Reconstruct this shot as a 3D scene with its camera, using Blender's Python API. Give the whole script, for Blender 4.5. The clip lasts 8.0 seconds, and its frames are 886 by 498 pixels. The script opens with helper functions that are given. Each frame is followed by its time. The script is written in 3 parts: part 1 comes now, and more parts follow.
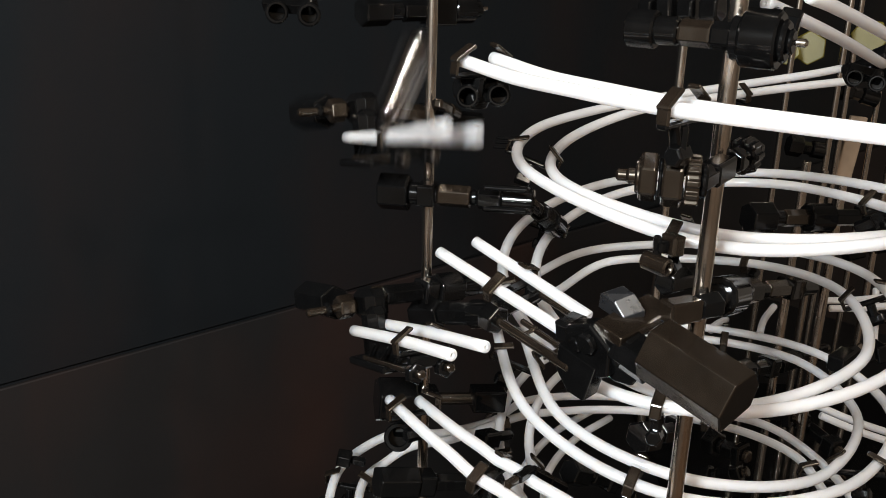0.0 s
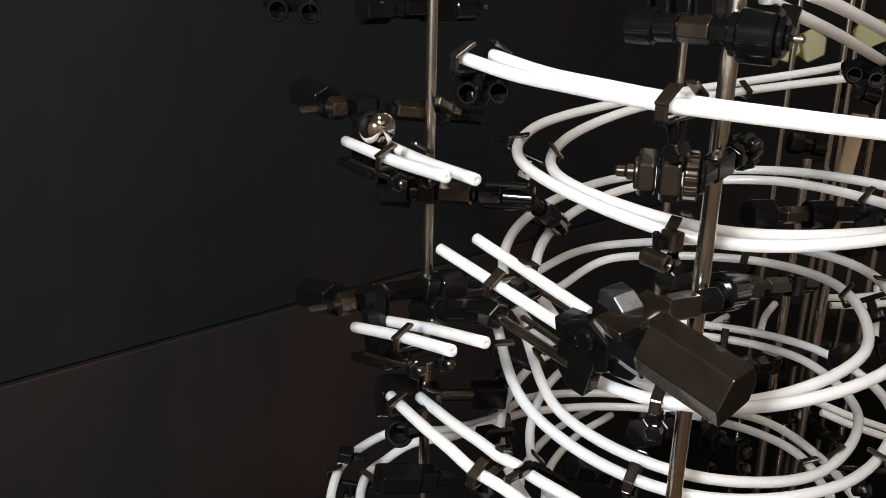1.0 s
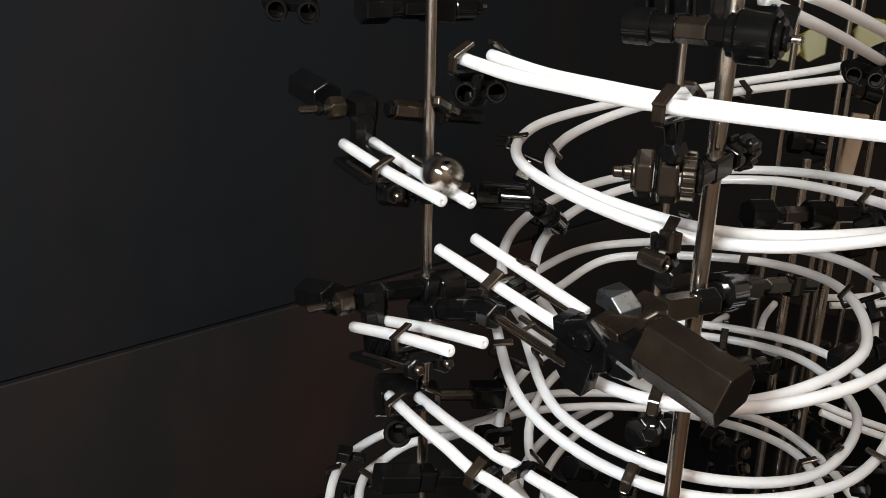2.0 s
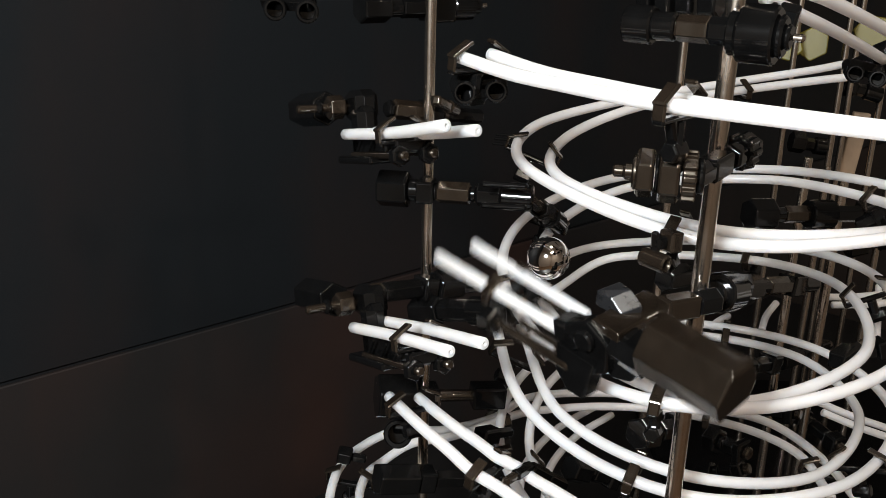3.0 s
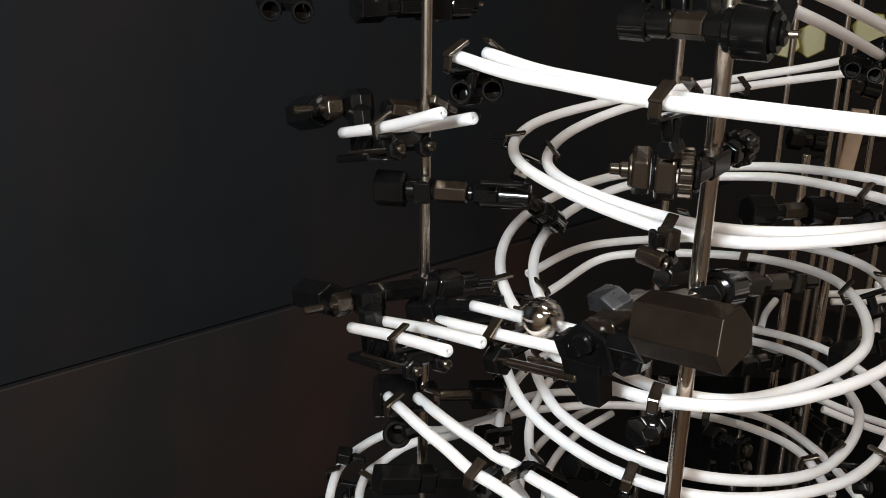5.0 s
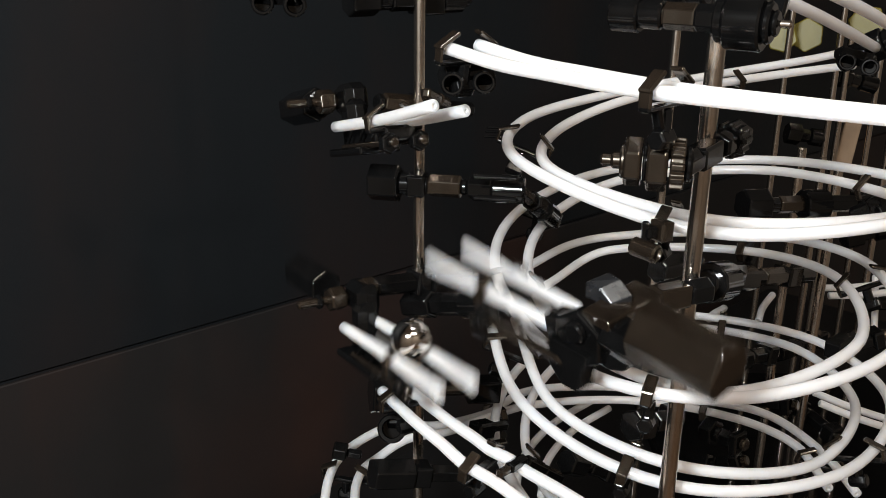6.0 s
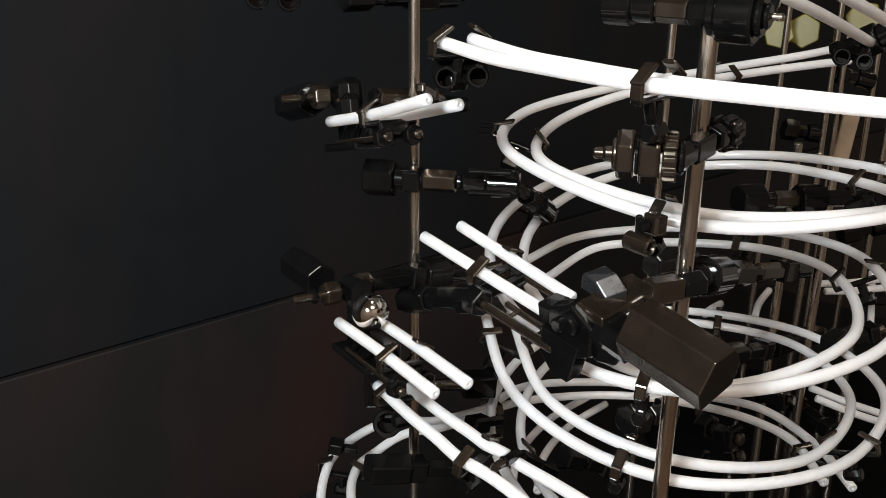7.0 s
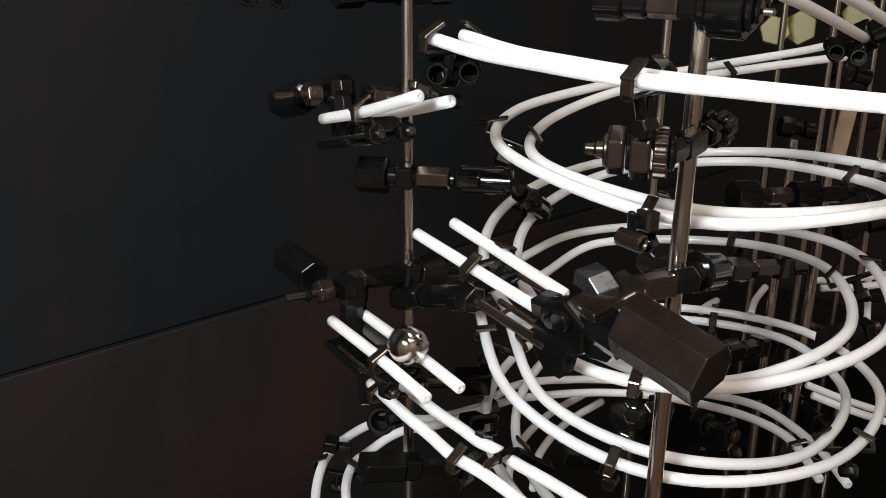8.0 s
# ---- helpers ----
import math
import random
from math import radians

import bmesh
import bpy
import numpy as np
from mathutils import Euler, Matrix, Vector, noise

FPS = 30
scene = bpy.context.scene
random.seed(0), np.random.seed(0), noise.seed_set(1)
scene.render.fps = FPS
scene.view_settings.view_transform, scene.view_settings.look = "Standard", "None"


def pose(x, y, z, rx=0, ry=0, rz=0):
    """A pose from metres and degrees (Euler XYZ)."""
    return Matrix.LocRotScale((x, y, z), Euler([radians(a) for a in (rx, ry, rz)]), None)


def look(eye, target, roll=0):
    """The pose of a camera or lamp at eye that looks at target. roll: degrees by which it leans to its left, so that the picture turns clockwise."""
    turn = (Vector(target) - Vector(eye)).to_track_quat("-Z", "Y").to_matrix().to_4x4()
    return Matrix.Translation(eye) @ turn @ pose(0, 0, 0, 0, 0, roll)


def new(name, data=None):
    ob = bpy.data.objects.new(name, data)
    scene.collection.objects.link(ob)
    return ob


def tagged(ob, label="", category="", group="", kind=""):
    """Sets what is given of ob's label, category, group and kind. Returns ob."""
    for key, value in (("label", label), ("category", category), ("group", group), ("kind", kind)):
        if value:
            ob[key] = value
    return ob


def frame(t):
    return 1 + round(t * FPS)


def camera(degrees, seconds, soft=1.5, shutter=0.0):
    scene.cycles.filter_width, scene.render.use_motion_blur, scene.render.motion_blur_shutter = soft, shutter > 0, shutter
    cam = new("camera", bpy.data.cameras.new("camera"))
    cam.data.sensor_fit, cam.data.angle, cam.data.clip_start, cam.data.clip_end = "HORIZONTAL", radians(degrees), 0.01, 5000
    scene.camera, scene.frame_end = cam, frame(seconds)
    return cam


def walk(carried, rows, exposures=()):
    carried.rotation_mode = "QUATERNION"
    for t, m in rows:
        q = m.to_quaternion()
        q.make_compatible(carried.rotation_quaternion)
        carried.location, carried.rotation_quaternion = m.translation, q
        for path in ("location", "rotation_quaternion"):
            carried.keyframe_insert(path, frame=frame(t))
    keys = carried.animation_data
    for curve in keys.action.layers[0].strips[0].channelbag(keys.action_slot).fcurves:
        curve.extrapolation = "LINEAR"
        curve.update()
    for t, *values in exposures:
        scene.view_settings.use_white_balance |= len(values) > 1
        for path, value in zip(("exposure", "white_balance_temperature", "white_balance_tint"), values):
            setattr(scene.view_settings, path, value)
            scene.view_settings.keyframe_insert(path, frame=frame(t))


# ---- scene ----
import itertools

# ---- camera ----
cam = camera(49.77, 8.0, soft=0.85, shutter=1.0)
walk(cam, [
    (0.0, pose(-0.00260, -0.00019, 0.50059, 72.086, -2.032, 0.292)),
    (0.5, pose(-0.00197, -0.00107, 0.50014, 72.025, -1.909, 0.372)),
    (1.0, pose(-0.00170, -0.00203, 0.50006, 72.044, -1.910, 0.414)),
    (1.5, pose(-0.00104, -0.00259, 0.50077, 71.995, -1.994, 0.512)),
    (3.0, pose(-0.00007, -0.00017, 0.50031, 71.934, -1.847, 0.547)),
    (3.5, pose(-0.00002, -0.00017, 0.50014, 71.954, -1.859, 0.565)),
    (4.0, pose(-0.00000, 0.00000, 0.50000, 71.996, -1.739, 0.565)),
    (4.5, pose(0.00015, -0.00007, 0.50035, 71.973, -1.601, 0.509)),
    (6.0, pose(0.00373, 0.00061, 0.49797, 71.837, -1.199, 0.368)),
    (6.5, pose(0.00466, 0.00029, 0.49706, 71.759, -1.198, 0.393)),
    (7.0, pose(0.00579, -0.00021, 0.49667, 71.735, -1.129, 0.321)),
    (7.5, pose(0.00727, -0.00033, 0.49687, 71.693, -0.982, 0.279)),
    (8.0, pose(0.00841, 0.00030, 0.49586, 71.660, -0.999, 0.247)),
])

# ---- light ----
world = bpy.data.worlds.new("room_dark")
scene.world = world
world.use_nodes = True
world.node_tree.nodes["Background"].inputs[0].default_value = (0.9, 0.8, 0.7, 1)
world.node_tree.nodes["Background"].inputs[1].default_value = 0.015


def room_lamp(name, eye, target, size, power, colour):
    data = bpy.data.lights.new(name, "AREA")
    data.shape, data.size, data.energy, data.color = "DISK", size, power, colour
    ob = new(name, data)
    ob.matrix_world = look(eye, target)
    return ob


room_lamp("desk_lamp_light", (-0.20, -0.22, 0.68), (-0.02, 0.40, 0.42), 0.12, 10.4, (0.92, 0.98, 1.0))
# Unseen fill behind the camera, added to brighten the room and its reflections.
room_lamp("room_fill_light", (0.45, -1.05, 1.85), (0.45, -1.0, 0.0), 0.5, 17.0, (1.0, 0.88, 0.74))
room_lamp("ceiling_lamp_light", (0.20, 0.10, 1.55), (0.15, 0.42, 0.30), 0.18, 4.2, (1.0, 0.94, 0.89))
room_lamp("small_lamp_light", (0.42, -0.18, 0.95), (0.10, 0.40, 0.38), 0.035, 1.3, (1.0, 0.95, 0.90))


# ---- materials ----
def material(name, colour, rough=0.4, metal=0.0, vary=0.12, grain=900.0, bump=0.05, stains=40.0, sss=0.0, coat=0.0, spread=0.1, spec=0.5):
    m = bpy.data.materials.new(name)
    m.use_nodes = True
    nt = m.node_tree
    b = nt.nodes["Principled BSDF"]
    co = nt.nodes.new("ShaderNodeTexCoord")
    n1 = nt.nodes.new("ShaderNodeTexNoise")
    n1.inputs["Scale"].default_value, n1.inputs["Detail"].default_value = stains, 4
    n2 = nt.nodes.new("ShaderNodeTexNoise")
    n2.inputs["Scale"].default_value, n2.inputs["Detail"].default_value = grain, 3
    nt.links.new(co.outputs["Object"], n1.inputs["Vector"])
    nt.links.new(co.outputs["Object"], n2.inputs["Vector"])
    ramp = nt.nodes.new("ShaderNodeValToRGB")
    lo, hi = ramp.color_ramp.elements
    lo.position, hi.position = 0.3, 0.7
    lo.color = (*(c * (1 - vary) for c in colour), 1)
    hi.color = (*(min(1, c * (1 + vary)) for c in colour), 1)
    nt.links.new(n1.outputs["Fac"], ramp.inputs["Fac"])
    nt.links.new(ramp.outputs["Color"], b.inputs["Base Color"])
    mr = nt.nodes.new("ShaderNodeMapRange")
    mr.inputs["To Min"].default_value, mr.inputs["To Max"].default_value = max(0.02, rough - spread), min(1, rough + spread)
    nt.links.new(n2.outputs["Fac"], mr.inputs["Value"])
    nt.links.new(mr.outputs["Result"], b.inputs["Roughness"])
    if bump:
        bp = nt.nodes.new("ShaderNodeBump")
        bp.inputs["Strength"].default_value, bp.inputs["Distance"].default_value = bump, 0.0006
        nt.links.new(n2.outputs["Fac"], bp.inputs["Height"])
        nt.links.new(bp.outputs["Normal"], b.inputs["Normal"])
    b.inputs["Metallic"].default_value = metal
    b.inputs["Specular IOR Level"].default_value = spec
    b.inputs["Coat Weight"].default_value, b.inputs["Coat Roughness"].default_value = coat, 0.05
    if sss:
        b.inputs["Subsurface Weight"].default_value = sss
        b.inputs["Subsurface Radius"].default_value = (1.0, 0.9, 0.8)
        b.inputs["Subsurface Scale"].default_value = 0.007
    return m


M_TUBE = material("milky_plastic", (0.79, 0.755, 0.745), 0.22, vary=0.03, grain=120, bump=0, stains=30, sss=1.0, spread=0.04)
def let_light_through(m, share, colour):
    """Mixes light from the far side into a milky plastic."""
    nt = m.node_tree
    out = next(n for n in nt.nodes if n.type == "OUTPUT_MATERIAL")
    tr = nt.nodes.new("ShaderNodeBsdfTranslucent")
    tr.inputs["Color"].default_value = (*colour, 1)
    mix = nt.nodes.new("ShaderNodeMixShader")
    mix.inputs[0].default_value = share
    nt.links.new(nt.nodes["Principled BSDF"].outputs[0], mix.inputs[1])
    nt.links.new(tr.outputs[0], mix.inputs[2])
    nt.links.new(mix.outputs[0], out.inputs["Surface"])


let_light_through(M_TUBE, 0.34, (0.85, 0.80, 0.78))
# Greyer than the tube plastic: shade inside the bore put into its colour.
M_BORE = material("tube_bore_shade", (0.62, 0.60, 0.58), 0.6, bump=0)
M_BLACK = material("black_plastic", (0.0028, 0.0027, 0.0027), 0.13, vary=0.3, grain=140, bump=0.006, stains=90, spread=0.05, spec=0.28, coat=0.28)
# Same black plastic, brown reflections of the warm room put into its colour.
M_BROWNBLACK = material("brown_sheen_black_plastic", (0.0085, 0.0058, 0.0040), 0.22, vary=0.3, grain=140, bump=0.006, stains=90, spread=0.07, spec=0.85, coat=0.5)
M_BROWNBLACK.node_tree.nodes["Principled BSDF"].inputs["Specular Tint"].default_value = (1.0, 0.86, 0.70, 1)
M_SATIN = material("satin_black_plastic", (0.010, 0.010, 0.011), 0.30, vary=0.3, grain=260, bump=0.02, stains=120, spread=0.12, spec=0.8)
M_STEEL = material("rod_steel", (0.66, 0.58, 0.50), 0.20, metal=1.0, vary=0.10, grain=500, bump=0, stains=60, spread=0.05)
M_CHROME = material("ball_chrome", (0.78, 0.74, 0.70), 0.06, metal=1.0, vary=0.03, bump=0, spread=0.03)
M_YELLOW = material("yellow_plastic", (0.15, 0.122, 0.014), 0.45, vary=0.15)
M_TAN = material("tan_wood", (0.30, 0.21, 0.14), 0.5, vary=0.2)


def panel_material(name, colour):
    """Dark stained board with long upright streaks."""
    m = material(name, colour, 0.55, vary=0.25, grain=500, bump=0.08, stains=3.0, spread=0.1, spec=0.1)
    nt = m.node_tree
    co = next(n for n in nt.nodes if n.type == "TEX_COORD")
    ns = [n for n in nt.nodes if n.type == "TEX_NOISE"]
    mp = nt.nodes.new("ShaderNodeMapping")
    mp.inputs["Scale"].default_value = (2.2, 2.2, 0.9)
    nt.links.new(co.outputs["Object"], mp.inputs["Vector"])
    nt.links.new(mp.outputs["Vector"], ns[0].inputs["Vector"])
    ramp = next(n for n in nt.nodes if n.type == "VALTORGB").color_ramp
    ramp.elements[0].position, ramp.elements[1].position = 0.46, 0.74
    ramp.elements[0].color = (*(c * f for c, f in zip(colour, (0.92, 1.0, 1.05))), 1)
    ramp.elements[1].color = (*(c * f for c, f in zip(colour, (1.7, 1.15, 1.0))), 1)
    return m


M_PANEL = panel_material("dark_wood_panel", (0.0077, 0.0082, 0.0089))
# Board below the seam: lighter and browner than the one above.
M_PANEL_LOW = panel_material("lighter_brown_panel", (0.0140, 0.0117, 0.0110))
M_WALL = material("plaster_warm", (0.55, 0.50, 0.45), 0.8, vary=0.06, grain=120, bump=0.1, stains=4)
M_CEIL = material("ceiling_paint", (0.5, 0.47, 0.43), 0.8, vary=0.04, grain=120, stains=4)
M_FLOOR = material("floor_wood", (0.22, 0.14, 0.085), 0.5, vary=0.3, grain=60, stains=5)
M_TABLE = material("black_table", (0.007, 0.0066, 0.0066), 0.4, vary=0.3, grain=400, stains=10)


# ---- mesh tools ----
def mesh_of(name, bm, mat, smooth=False):
    me = bpy.data.meshes.new(name)
    bm.normal_update()
    bm.to_mesh(me)
    bm.free()
    for m in (mat if isinstance(mat, (list, tuple)) else [mat]):
        me.materials.append(m)
    if smooth:
        for p in me.polygons:
            p.use_smooth = True
        if smooth != "all":
            me.set_sharp_from_angle(angle=radians(38))
    return me


def round_edges(bm, offset=0.0005):
    """Moulded plastic: small rounds on the sharp edges."""
    bm.normal_update()
    sharp = [e for e in bm.edges if len(e.link_faces) == 2 and e.calc_face_angle() > 0.7]
    if sharp:
        bmesh.ops.bevel(bm, geom=sharp, offset=offset, offset_type="OFFSET", segments=3, profile=0.5, affect="EDGES", clamp_overlap=True)


def part(name, bm, mat, parent, label="", smooth=False):
    if mat in (M_BLACK, M_BROWNBLACK, M_SATIN) and not smooth:
        round_edges(bm)
    ob = new(name, mesh_of(name, bm, mat, smooth))
    ob.parent = parent
    if label:
        ob["label"] = label
    return ob


def thing(name, label, category, group="", kind="", at=(0, 0, 0)):
    ob = new(name)
    ob.empty_display_size = 0.005
    ob.location = at
    return tagged(ob, label, category, group, kind)


def basis(d, hint=(0, 0, 1)):
    d = Vector(d).normalized()
    h = Vector(hint)
    if abs(d.dot(h)) > 0.97:
        h = Vector((0, 1, 0))
    s = d.cross(h).normalized()
    return d, s, s.cross(d).normalized()


def lathe(bm, p0, p1, profile, n=6, turn=0.0, capped=True, hint=(0, 0, 1)):
    """Rings round the line p0-p1: profile rows are (distance along in metres from p0, radius)."""
    p0, p1 = Vector(p0), Vector(p1)
    d, s, u = basis(p1 - p0, hint)
    rings = []
    if n in (5, 6, 8):
        cut = 0.30 / n
        angles = [turn + 2 * math.pi * k / n + e for k in range(n) for e in (-cut, cut)]
        n = 2 * n
    else:
        angles = [turn + 2 * math.pi * k / n for k in range(n)]
    for a, r in profile:
        c = p0 + d * a
        rings.append([bm.verts.new(c + (s * math.cos(w) + u * math.sin(w)) * r) for w in angles])
    for ra, rb in zip(rings, rings[1:]):
        for k in range(n):
            bm.faces.new((ra[k], ra[(k + 1) % n], rb[(k + 1) % n], rb[k]))
    if capped:
        bm.faces.new(rings[0][::-1])
        bm.faces.new(rings[-1])
    return bm


def prism(bm, p0, p1, r, n=6, c=0.0006, turn=0.0, hint=(0, 0, 1)):
    """A bar of n sides with chamfered ends."""
    length = (Vector(p1) - Vector(p0)).length
    c = min(c, length / 3, r / 2)
    return lathe(bm, p0, p1, [(0, r - c), (c, r), (length - c, r), (length, r - c)], n, turn, hint=hint)


def socket(bm, p0, p1, r, bore, n=18):
    """A round sleeve with an open bore at the p1 end."""
    length = (Vector(p1) - Vector(p0)).length
    c = 0.0006
    return lathe(bm, p0, p1, [(0, r - c), (c, r), (length - c, r), (length, r - c), (length, bore + 0.0003), (length - 0.0004, bore), (length * 0.3, bore)], n)


def block(bm, centre, size, m=None, c=0.0005):
    """A chamfered box; m turns it."""
    m = m or Matrix()
    made = bmesh.ops.create_cube(bm, size=1.0)
    vs = made["verts"]
    for v in vs:
        v.co = Vector((v.co.x * size[0], v.co.y * size[1], v.co.z * size[2]))
    es = list({e for v in vs for e in v.link_edges})
    r = bmesh.ops.bevel(bm, geom=es, offset=c, segments=1, affect="EDGES")
    allv = {v for f in r["faces"] for v in f.verts} | {v for v in vs if v.is_valid}
    mm = Matrix.Translation(centre) @ m
    for v in allv:
        v.co = mm @ v.co
    return bm


def spline(pts, per=10):
    """Points along a smooth curve through pts."""
    v = [Vector(p) for p in pts]
    v = [v[0] * 2 - v[1]] + v + [v[-1] * 2 - v[-2]]
    out = []
    for i in range(1, len(v) - 2):
        a, b, c, d = v[i - 1:i + 3]
        for k in range(per):
            f = k / per
            out.append(b + 0.5 * f * (c - a + f * (2 * a - 5 * b + 4 * c - d + f * (3 * (b - c) + d - a))))
    out.append(v[-2])
    return out


def tube(bm, path, r, n=20, bore=0.0005):
    """A tube along path with a small open bore at each end."""
    rings = []
    count = len(path)
    tang = [(path[min(i + 1, count - 1)] - path[max(i - 1, 0)]).normalized() for i in range(count)]

    def ring(c, t, rr):
        _, s, u = basis(t)
        return [bm.verts.new(c + (s * math.cos(2 * math.pi * k / n) + u * math.sin(2 * math.pi * k / n)) * rr) for k in range(n)]

    e = 0.0004
    rings.append(ring(path[0] + tang[0] * 0.004, tang[0], bore * 0.9))
    rings.append(ring(path[0], tang[0], bore))
    rings.append(ring(path[0], tang[0], r - e))
    for i in range(count):
        shift = tang[i] * (e if i == 0 else (-e if i == count - 1 else 0))
        rings.append(ring(path[i] + shift, tang[i], r))
    rings.append(ring(path[-1], tang[-1], r - e))
    rings.append(ring(path[-1], tang[-1], bore))
    rings.append(ring(path[-1] - tang[-1] * 0.004, tang[-1], bore * 0.9))
    for j, (ra, rb) in enumerate(zip(rings, rings[1:])):
        for k in range(n):
            f = bm.faces.new((ra[k], ra[(k + 1) % n], rb[(k + 1) % n], rb[k]))
            f.material_index = 1 if j == 0 or j == len(rings) - 2 else 0
    return bm


def across(path, side, bank=(0.0, 0.0)):
    """The path moved sideways by side metres, level but for the bank (rise at its start and end)."""
    out = []
    count = len(path)
    for i, p in enumerate(path):
        t = path[min(i + 1, count - 1)] - path[max(i - 1, 0)]
        nrm = Vector((t.y, -t.x, 0)).normalized()
        f = i / (count - 1)
        out.append(p + nrm * side + Vector((0, 0, bank[0] + (bank[1] - bank[0]) * f)))
    return out


R_TUBE, R_ROD = 0.0024, 0.0027


def rail(points, label, sides=(-0.0076, 0.0076), bank=((0, 0), (0, 0)), per=10, r=R_TUBE):
    """A marble rail: two milky tubes side by side along one line; a fourth number in a point tilts the pair there."""
    ob = thing("marble_rail", label, "marble rail", "rails of the marble run")
    path = spline([p[:3] for p in points], per)
    rises = [v.x for v in spline([(p[3] if len(p) > 3 else 0.0, 0, 0) for p in points], per)]
    for s, b in zip(sides, bank):
        up = 1 if s > 0 else -1
        line = [p + Vector((0, 0, up * h)) for p, h in zip(across(path, s, b), rises)]
        part("tube", tube(bmesh.new(), line, r), [M_TUBE, M_BORE], ob, smooth="all")
    return ob


def rod(x, y, z0, z1, r=R_ROD, lean=(0, 0)):
    """An upright steel rod."""
    bm = bmesh.new()
    prism(bm, (x, y, z0), (x + lean[0], y + lean[1], z1), r, 20, 0.0005)
    ob = new("support_rod", mesh_of("support_rod", bm, M_STEEL, True))
    return tagged(ob, "upright bare steel support rod standing on the base", "support rod", "support rods")


# ---- setting ----
WALL_T = Vector((0.7217, 0.6922, 0)).normalized()
WALL_N = Vector((WALL_T.y, -WALL_T.x, 0))
WALL_P = Vector((-0.2775, 0.5448, 0))
WALL_M = Matrix(((WALL_T.x, -WALL_N.x, 0, WALL_P.x), (WALL_T.y, -WALL_N.y, 0, WALL_P.y), (0, 0, 1, 0), (0, 0, 0, 1)))
SEAM = 0.22
FLOOR = -0.70


def slab(name, x0, x1, y0, y1, z0, z1, mat, label, category="wall", bevel=0.001):
    """A slab in the wall's own directions: x along the back wall, y behind it."""
    bm = bmesh.new()
    block(bm, ((x0 + x1) / 2, (y0 + y1) / 2, (z0 + z1) / 2), (x1 - x0, y1 - y0, z1 - z0), c=bevel)
    ob = new(name, mesh_of(name, bm, mat))
    ob.matrix_world = WALL_M
    return tagged(ob, label, category, kind="structure")


wall = slab("wall_back", -1.6, 2.4, 0.0058, 0.12, FLOOR, 1.9, M_PANEL, "dark backing behind the wall panels")
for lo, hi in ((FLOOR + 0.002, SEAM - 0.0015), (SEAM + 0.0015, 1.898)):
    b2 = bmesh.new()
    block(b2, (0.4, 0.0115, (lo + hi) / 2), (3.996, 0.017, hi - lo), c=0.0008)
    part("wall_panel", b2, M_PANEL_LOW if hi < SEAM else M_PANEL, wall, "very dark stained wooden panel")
slab("wall_left", -1.7, -1.6, -2.6, 0.12, FLOOR, 1.9, M_WALL, "plain warm plaster wall")
slab("wall_right", 2.4, 2.5, -2.6, 0.12, FLOOR, 1.9, M_WALL, "plain warm plaster wall")
slab("wall_front", -1.6, 2.4, -2.6, -2.5, FLOOR, 1.9, M_WALL, "plain warm plaster wall")
slab("floor", -1.7, 2.5, -2.6, 0.12, FLOOR - 0.1, FLOOR, M_FLOOR, "brown wooden floor of the room", "floor")
slab("ceiling", -1.7, 2.5, -2.6, 0.12, 1.9, 2.0, M_CEIL, "plain painted ceiling", "ceiling")


def table():
    ob = thing("display_table", "black table top carrying the marble run", "table")
    bm = bmesh.new()
    ob.matrix_world = WALL_M
    block(bm, (0.40, -0.34, 0.035), (1.2, 0.66, 0.03), c=0.003)
    part("tabletop", bm, M_TABLE, ob)
    for x, y in itertools.product((-0.15, 0.95), (-0.62, -0.06)):
        bm = bmesh.new()
        block(bm, (x, y, (FLOOR + 0.02) / 2), (0.05, 0.05, 0.02 - FLOOR), c=0.003)
        part("leg", bm, M_TABLE, ob)


table()

# ---- rods ----
BASE = 0.062
rod(-0.0043, 0.417, BASE, 0.60, r=0.0025, lean=(-0.0052, 0.0))
rod(0.0885, 0.312, BASE, 0.62, r=0.0030, lean=(0.0022, 0.0))
for x, y, top in ((0.138, 0.573, 0.60), (0.212, 0.549, 0.385), (0.236, 0.551, 0.372), (0.289, 0.708, 0.345), (0.285, 0.803, 0.62), (0.328, 0.805, 0.62),
                  (0.358, 0.856, 0.62), (0.338, 0.711, 0.385), (0.400, 0.886, 0.62)):
    rod(x, y, BASE, top)

# ---- rails ----
SPIRAL_UP = [
    (0.2452, 0.5879, 0.4317, 0.0025), (0.2222, 0.5782, 0.4294, 0.0016), (0.1665, 0.5568, 0.4237, 0.0008), (0.0985, 0.5149, 0.4183, 0.0001), (0.0487, 0.4530, 0.4124, 0.0024),
    (0.0429, 0.3859, 0.4077, 0.0022), (0.1009, 0.3336, 0.3997, 0.0000), (0.1805, 0.3475, 0.4013, 0.0023), (0.2153, 0.4318, 0.3914, 0.0026), (0.1782, 0.5049, 0.3842, 0.0014),
    (0.1008, 0.5154, 0.3750, 0.0008), (0.0487, 0.4655, 0.3642, 0.0014), (0.0354, 0.3913, 0.3557, 0.0018), (0.0626, 0.3279, 0.3454, 0.0005), (0.1158, 0.3133, 0.3427, 0.0030),
    (0.1826, 0.3594, 0.3449, 0.0020), (0.2102, 0.4586, 0.3419, 0.0037), (0.1772, 0.5204, 0.3356, 0.0030), (0.0988, 0.5390, 0.3266, 0.0015), (0.0543, 0.5026, 0.3175, 0.0034),
]
rail(SPIRAL_UP, "spiral marble rail of two milky white plastic tubes, upper turns")
